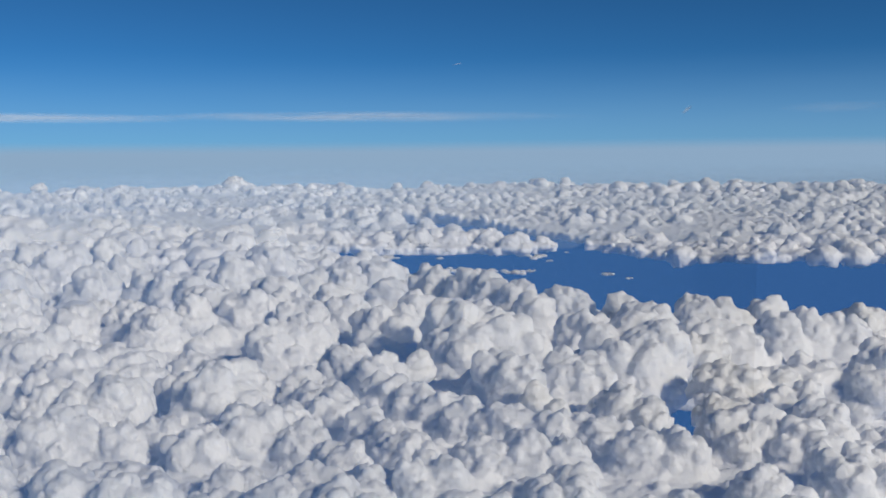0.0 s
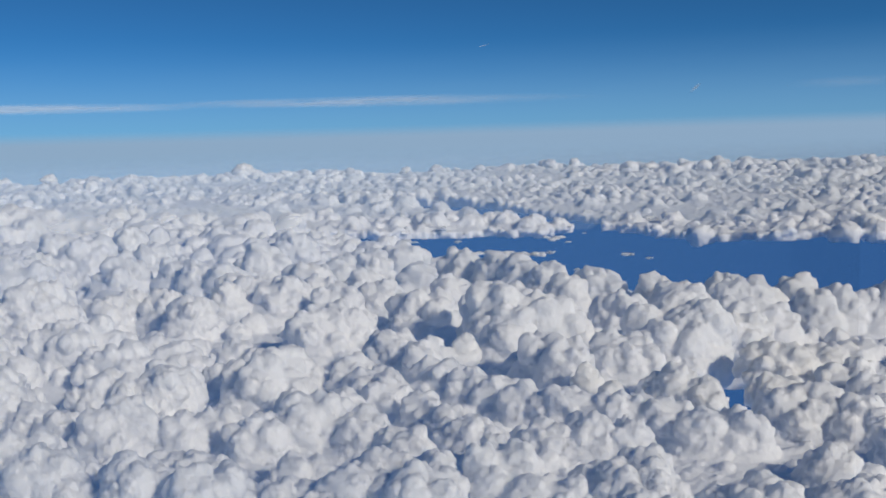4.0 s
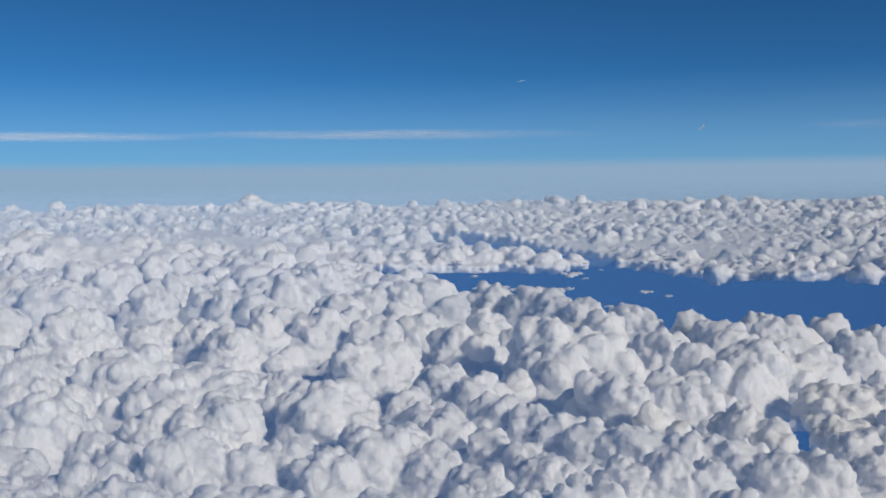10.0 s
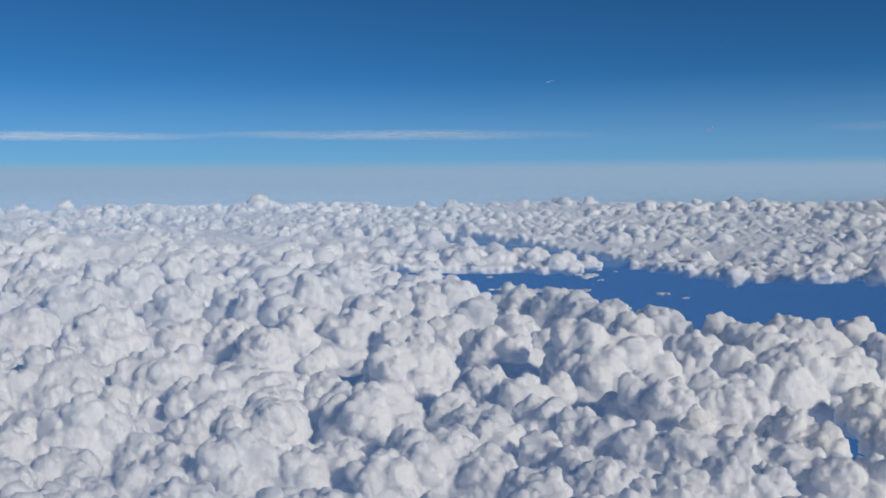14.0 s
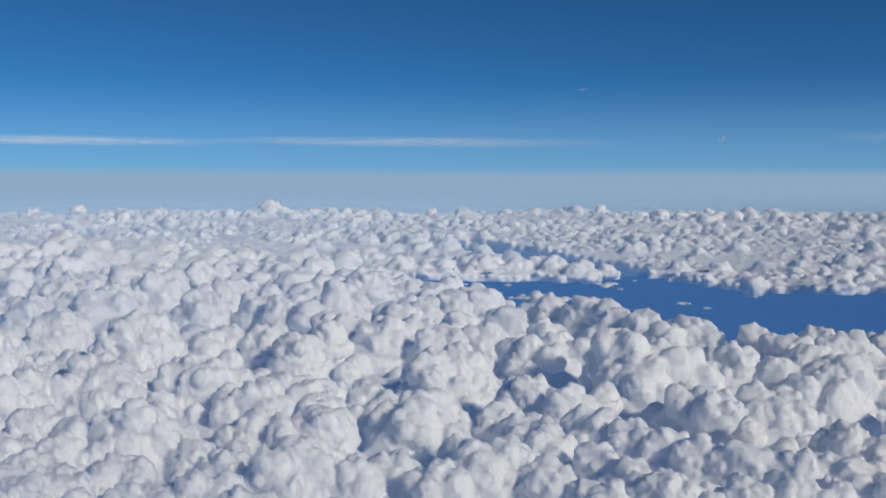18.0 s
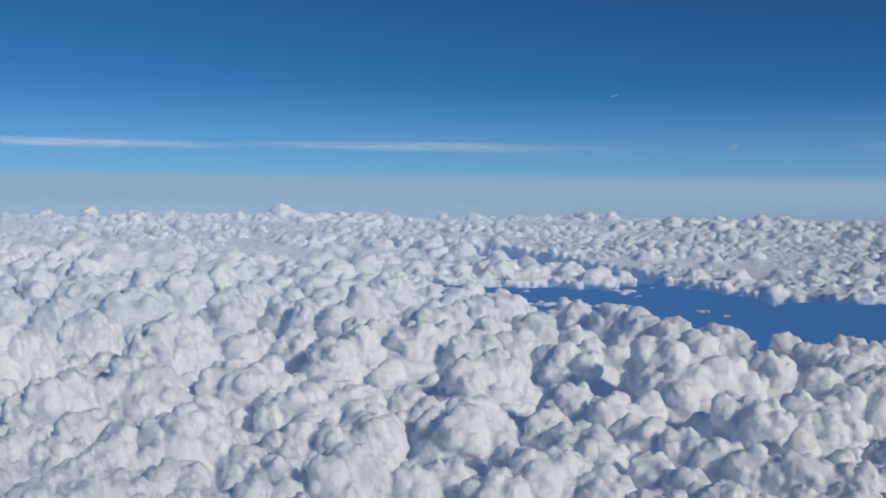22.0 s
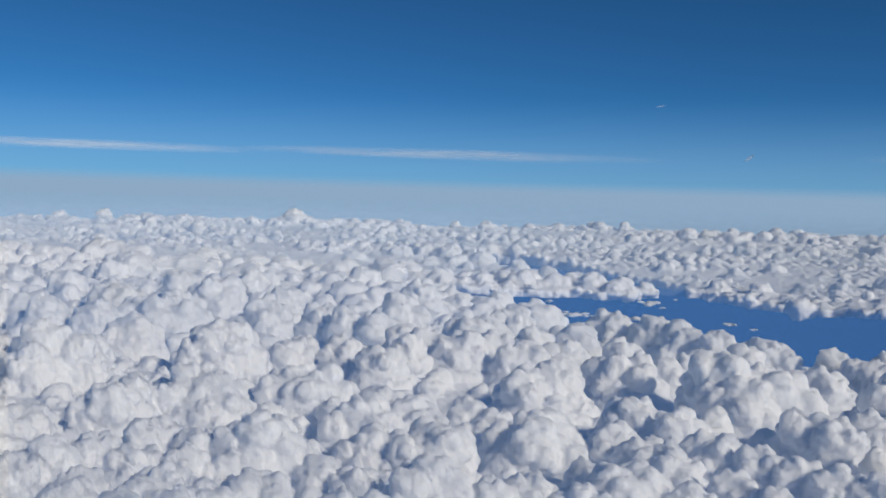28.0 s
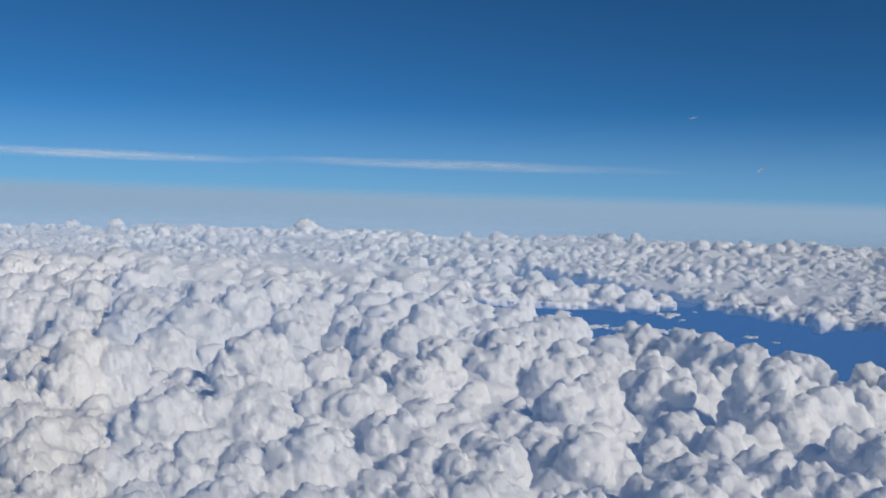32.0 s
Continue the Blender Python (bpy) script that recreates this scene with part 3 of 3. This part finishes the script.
def rolling(x, y):
    p = np.stack([x, y, 0 * x], -1).reshape(-1, 3)
    return floor_level(x, np.maximum(np.abs(y), 150)) + (9 * cells(p, 42, 2) + 5 * cells(p, 21, 3)).reshape(x.shape) - 8


around_deck = sheet("cloud_deck_around", ring_x, ring_y, rolling, CLOUD, lambda x, y: behind(x, y) | inside(x, y, GAP))
tagged(around_deck, "unseen bright cloud deck all around, added to bounce light", "clouds", kind="stuff")

# ---- torn low scraps of cloud in the gap ----


def scrap(x, y, z, wide, deep, high, bits=16):
    """A ragged flat cloud fragment of overlapping puffs."""
    bm = bmesh.new()
    for _ in range(bits):
        co, tr = pick.choice(TUFTS)
        u, v, k = pick.gauss(0, 0.4), pick.gauss(0, 0.35), pick.uniform(0.2, 0.55)
        m = Matrix.LocRotScale((u * wide, v * deep, pick.uniform(-0.15, 0.25) * high), Euler((0, 0, pick.uniform(0, 6))), (wide * k * 0.8, deep * k * 0.6, min(high * k * 1.2, wide * k * 0.4)))
        vs = [bm.verts.new(m @ Vector(c)) for c in co]
        for t in tr:
            bm.faces.new([vs[i] for i in t]).smooth = True
    me = bpy.data.meshes.new("cloud_scrap")
    bm.to_mesh(me)
    bm.free()
    me.materials.append(CLOUD)
    ob = new("cloud_scrap", me)
    ob.location = (x, y, z)
    return tagged(ob, "small ragged white cloud scrap drifting low over the blue sea", "cloud", "cloud scraps in the gap")


scrap(-102, 1243, -63, 22.0, 28.6, 4.7)
scrap(-55, 1239, -63, 20.3, 26.4, 4.7)
scrap(-13, 1228, -63, 18.6, 24.1, 4.6)
scrap(7, 1225, -60, 6.9, 9.0, 5.6)
scrap(-229, 1341, -58, 29.1, 37.8, 4.1)
scrap(-255, 1318, -56, 15.2, 19.7, 5.1)
scrap(110, 1278, -70, 10.5, 13.7, 3.9)
scrap(138, 1251, -72, 5.6, 7.2, 2.4)
scrap(58, 1135, -70, 5.7, 7.5, 2.6)
scrap(299, 1437, -58, 11.1, 14.4, 3.3)
scrap(252, 1427, -56, 27.3, 35.5, 3.3)
scrap(4, 1362, -56, 20.5, 26.7, 4.1)
scrap(-130, 1380, -50, 7.0, 9.1, 9.4)
scrap(-177, 1460, -48, 16.6, 21.6, 12.2)
scrap(-303, 1379, -44, 15.1, 19.6, 8.5)
scrap(-231, 1416, -50, 16.2, 21.1, 7.6)
scrap(-140, 1366, -60, 8.6, 11.2, 3.1)
scrap(-207, 1494, -46, 13.3, 17.2, 11.4)
scrap(160, 1588, -46, 12.0, 15.6, 4.8)
scrap(180, 1540, -48, 5.8, 7.6, 7.0)
scrap(27, 1375, -63, 5.2, 6.7, 2.1)
scrap(385, 1426, -56, 14.9, 19.3, 4.5)
scrap(26, 1539, -56, 4.8, 6.3, 2.3)
scrap(51, 1453, -58, 4.6, 5.9, 2.2)
scrap(43, 1135, -70, 5.7, 7.5, 2.6)

# ---- high thin cloud, contrails, and sheets in place of haze ----


def thin_material(name, colour, thick, scale, stretch, lo, hi, edge=0.5):
    """Thin cloud: mostly clear, white where the noise is dense, fading out towards its own ends."""
    m, n, out = material(name)
    tex = noise_node(n, scale, 5, 0.6, stretch)
    r = ramp_node(n, tex.outputs["Fac"], [(lo, (0, 0, 0)), (hi, (1, 1, 1))])
    co = n.nodes.new("ShaderNodeTexCoord")
    sub = n.nodes.new("ShaderNodeVectorMath")
    sub.operation = "MULTIPLY_ADD"
    sub.inputs[1].default_value, sub.inputs[2].default_value = (2, 0, 2), (-1, 0, -1)
    n.links.new(co.outputs["Generated"], sub.inputs[0])
    ln = n.nodes.new("ShaderNodeVectorMath")
    ln.operation = "LENGTH"
    n.links.new(sub.outputs[0], ln.inputs[0])
    fade = n.nodes.new("ShaderNodeMapRange")
    fade.interpolation_type = "SMOOTHSTEP"
    for k, v in zip(("From Min", "From Max", "To Min", "To Max"), (1.0, edge, 0.0, thick)):
        fade.inputs[k].default_value = v
    n.links.new(ln.outputs["Value"], fade.inputs["Value"])
    mul = n.nodes.new("ShaderNodeMath")
    mul.operation = "MULTIPLY"
    n.links.new(r.outputs["Color"], mul.inputs[0])
    n.links.new(fade.outputs["Result"], mul.inputs[1])
    dif, tra, both, clear, mix = (n.nodes.new(k) for k in ("ShaderNodeBsdfDiffuse", "ShaderNodeBsdfTranslucent", "ShaderNodeMixShader", "ShaderNodeBsdfTransparent", "ShaderNodeMixShader"))
    both.inputs["Fac"].default_value = 0.4
    dif.inputs["Color"].default_value = tra.inputs["Color"].default_value = (*colour, 1)
    n.links.new(dif.outputs[0], both.inputs[1])
    n.links.new(tra.outputs[0], both.inputs[2])
    n.links.new(mul.outputs[0], mix.inputs["Fac"])
    n.links.new(clear.outputs[0], mix.inputs[1])
    n.links.new(both.outputs[0], mix.inputs[2])
    n.links.new(mix.outputs[0], out.inputs["Surface"])
    return m


def ribbon(name, a, b, high, bow, mat, label, category, cols=48, rows=8):
    """A thin upright veil from a to b, uneven along its top, slightly bowed."""
    a, b = Vector(a), Vector(b)
    long = (b - a).length
    bm = bmesh.new()
    grid = []
    for i in range(cols + 1):
        u = i / cols
        rise = 1 + 0.25 * noise.noise((u * 6, 3.1, bow))
        grid.append([bm.verts.new(((u - 0.5) * long, bow * math.sin(u * math.pi) + (j / rows - 0.5) * high * 1.6, (j / rows - 0.5) * high * rise)) for j in range(rows + 1)])
    for i in range(cols):
        for j in range(rows):
            bm.faces.new((grid[i][j], grid[i + 1][j], grid[i + 1][j + 1], grid[i][j + 1])).smooth = True
    me = bpy.data.meshes.new(name)
    bm.to_mesh(me)
    bm.free()
    me.materials.append(mat)
    ob = new(name, me)
    ob.matrix_basis = Matrix.LocRotScale(a.lerp(b, 0.5), (b - a).to_track_quat("X", "Z"), None)
    return tagged(ob, label, category)


CIRRUS = thin_material("cirrus", (0.9, 0.9, 0.92), 0.45, 0.02, (0.16, 0.16, 2.0), 0.20, 0.58, 0.15)
TRAIL = thin_material("contrail_white", (0.95, 0.95, 0.95), 0.5, 0.3, (1, 1, 1), 0.2, 0.5, 0.2)
CIRRUS_FAINT = thin_material("faint_cirrus", (0.9, 0.9, 0.92), 0.09, 0.02, (0.16, 0.16, 2.0), 0.20, 0.58, 0.0)
for thin_cloud in (CIRRUS, CIRRUS_FAINT, TRAIL):
    lean = thin_cloud.node_tree.nodes.new("ShaderNodeCombineXYZ")   # normal fixed sunwards to brighten it: ice haze scatters whichever way it lies
    lean.inputs[0].default_value, lean.inputs[1].default_value, lean.inputs[2].default_value = 0.6, -0.55, 0.6
    for node in thin_cloud.node_tree.nodes:
        if node.type == "BSDF_DIFFUSE":
            thin_cloud.node_tree.links.new(lean.outputs[0], node.inputs["Normal"])
ribbon("cirrus_streak", (660, 3000, 240), (1060, 2900, 242), 40, 10, CIRRUS_FAINT, "faint wide cirrus patch above the horizon", "cirrus cloud")
ribbon("cirrus_streak", (-2700, 2560, 250), (-1300, 3490, 256), 44, 20, CIRRUS, "long pale cirrus streak high above the cloud deck", "cirrus cloud")
ribbon("cirrus_streak", (-1080, 2210, 208), (130, 1765, 170), 27, 20, CIRRUS, "long thin white cirrus streak tapering to one end", "cirrus cloud")
ribbon("contrail", (-24.5, 674, 162.2), (-15.5, 672, 163.6), 0.9, 0.2, TRAIL, "short thin white contrail in the blue sky", "contrail", 12, 4)
ribbon("contrail", (572, 4660, 298), (630, 4660, 346), 19, 2, TRAIL, "short slanting white contrail near the horizon", "contrail", 12, 4)


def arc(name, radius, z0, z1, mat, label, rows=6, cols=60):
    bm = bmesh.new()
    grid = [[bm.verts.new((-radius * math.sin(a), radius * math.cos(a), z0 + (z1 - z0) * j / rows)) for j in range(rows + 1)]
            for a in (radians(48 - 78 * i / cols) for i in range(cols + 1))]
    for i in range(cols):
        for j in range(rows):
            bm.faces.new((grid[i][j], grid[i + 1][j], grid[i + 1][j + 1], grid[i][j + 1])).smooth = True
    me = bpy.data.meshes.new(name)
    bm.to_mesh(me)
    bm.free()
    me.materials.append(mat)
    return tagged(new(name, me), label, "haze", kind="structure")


def haze_sheet_material(name, colour, glow, thick, z_full, z_none):
    """Sheet in place of haze: one thickness, glowing or lit, thinning between two heights."""
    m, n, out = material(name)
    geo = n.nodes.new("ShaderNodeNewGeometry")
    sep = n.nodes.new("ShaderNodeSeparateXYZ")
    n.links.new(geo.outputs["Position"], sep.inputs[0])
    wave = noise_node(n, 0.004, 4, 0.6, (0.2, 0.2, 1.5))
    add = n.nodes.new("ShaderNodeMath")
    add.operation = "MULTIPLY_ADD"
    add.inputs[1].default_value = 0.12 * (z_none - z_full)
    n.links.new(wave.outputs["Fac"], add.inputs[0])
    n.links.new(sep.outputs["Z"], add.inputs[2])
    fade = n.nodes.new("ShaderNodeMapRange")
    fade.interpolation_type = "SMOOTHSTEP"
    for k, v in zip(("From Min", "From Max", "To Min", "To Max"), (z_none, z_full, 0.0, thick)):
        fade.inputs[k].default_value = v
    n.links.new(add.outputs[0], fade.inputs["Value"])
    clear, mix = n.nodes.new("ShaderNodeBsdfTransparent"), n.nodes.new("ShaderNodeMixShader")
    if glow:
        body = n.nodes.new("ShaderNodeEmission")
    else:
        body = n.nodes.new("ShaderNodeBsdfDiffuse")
        lean = n.nodes.new("ShaderNodeCombineXYZ")        # normal fixed sunwards, so each sheet is lit evenly whichever way it faces
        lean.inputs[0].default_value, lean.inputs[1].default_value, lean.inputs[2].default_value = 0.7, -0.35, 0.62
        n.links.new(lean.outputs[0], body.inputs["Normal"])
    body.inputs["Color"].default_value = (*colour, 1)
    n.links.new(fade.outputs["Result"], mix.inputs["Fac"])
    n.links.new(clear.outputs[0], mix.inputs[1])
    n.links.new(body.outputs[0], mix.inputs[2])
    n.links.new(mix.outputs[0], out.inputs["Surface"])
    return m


# Glowing arcs: the haze and its brightness are put into their colour.
arc("backdrop", 4935, -260, 240, haze_sheet_material("horizon_haze_glow", (0.27, 0.395, 0.55), True, 0.96, 125, 200), "glowing backdrop painted with a pale grey-blue haze bank", 10)
arc("backdrop", 4945, 60, 760, haze_sheet_material("upper_haze_glow", (0.20, 0.37, 0.58), True, 0.55, 150, 700), "glowing backdrop that paints thin pale haze over the horizon", 10)


MIST = thin_material("mist", (0.90, 0.94, 0.98), 0.42, 0.012, (1, 1, 1.6), 0.22, 0.66, 0.0)
lean = MIST.node_tree.nodes.new("ShaderNodeCombineXYZ")        # normal fixed sunwards to brighten the film, as mist scatters whichever way
lean.inputs[0].default_value, lean.inputs[1].default_value, lean.inputs[2].default_value = 0.55, -0.4, 0.72
for node in MIST.node_tree.nodes:
    if node.type == "BSDF_DIFFUSE":
        MIST.node_tree.links.new(lean.outputs[0], node.inputs["Normal"])
for x, y, wide, high in ((-600, 1240, 210, 64), (-360, 1080, 170, 62), (-560, 1010, 200, 52)):
    ribbon("mist_wisp", (x - wide, y + 0.35 * wide, deck(x, y) + 1), (x + wide, y - 0.35 * wide, deck(x, y) - 3), high, 12, MIST,
           "soft white mist drifting over the cumulus tops", "mist", 40, 10)["group"] = "mist wisps on the deck"

# Upright sheets, added to lay pale blue haze over shade and distance.
HAZE_SHEET = haze_sheet_material("distant_haze_sheet", (0.46, 0.62, 0.86), False, 0.17, -10, 80)
HAZE_SHEET_NEAR = haze_sheet_material("near_haze_sheet", (0.16, 0.38, 0.82), False, 0.072, 78, 92)
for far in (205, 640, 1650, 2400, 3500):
    arc("haze_sheet", far, -190 if far < 1000 else -60 - far * far / (2 * EARTH), 90 - far * far / (2 * EARTH) + 30, HAZE_SHEET if far > 1200 else HAZE_SHEET_NEAR, "see-through upright sheet adding faint blue haze over the deck", 6, 40)

# ---- glowing sheet over the sea, in place of sunlit deep blue air ----
AIR_GLOW = haze_sheet_material("blue_air_glow", (0.036, 0.118, 0.325), True, 0.9, 500, 900)
air = sheet("air_glow_sheet", far_x, far_y, lambda x, y: -132 - (x * x + y * y) / (2 * EARTH), AIR_GLOW)
tagged(air, "glowing deep blue sheet in place of air above the sea", "haze", kind="structure")
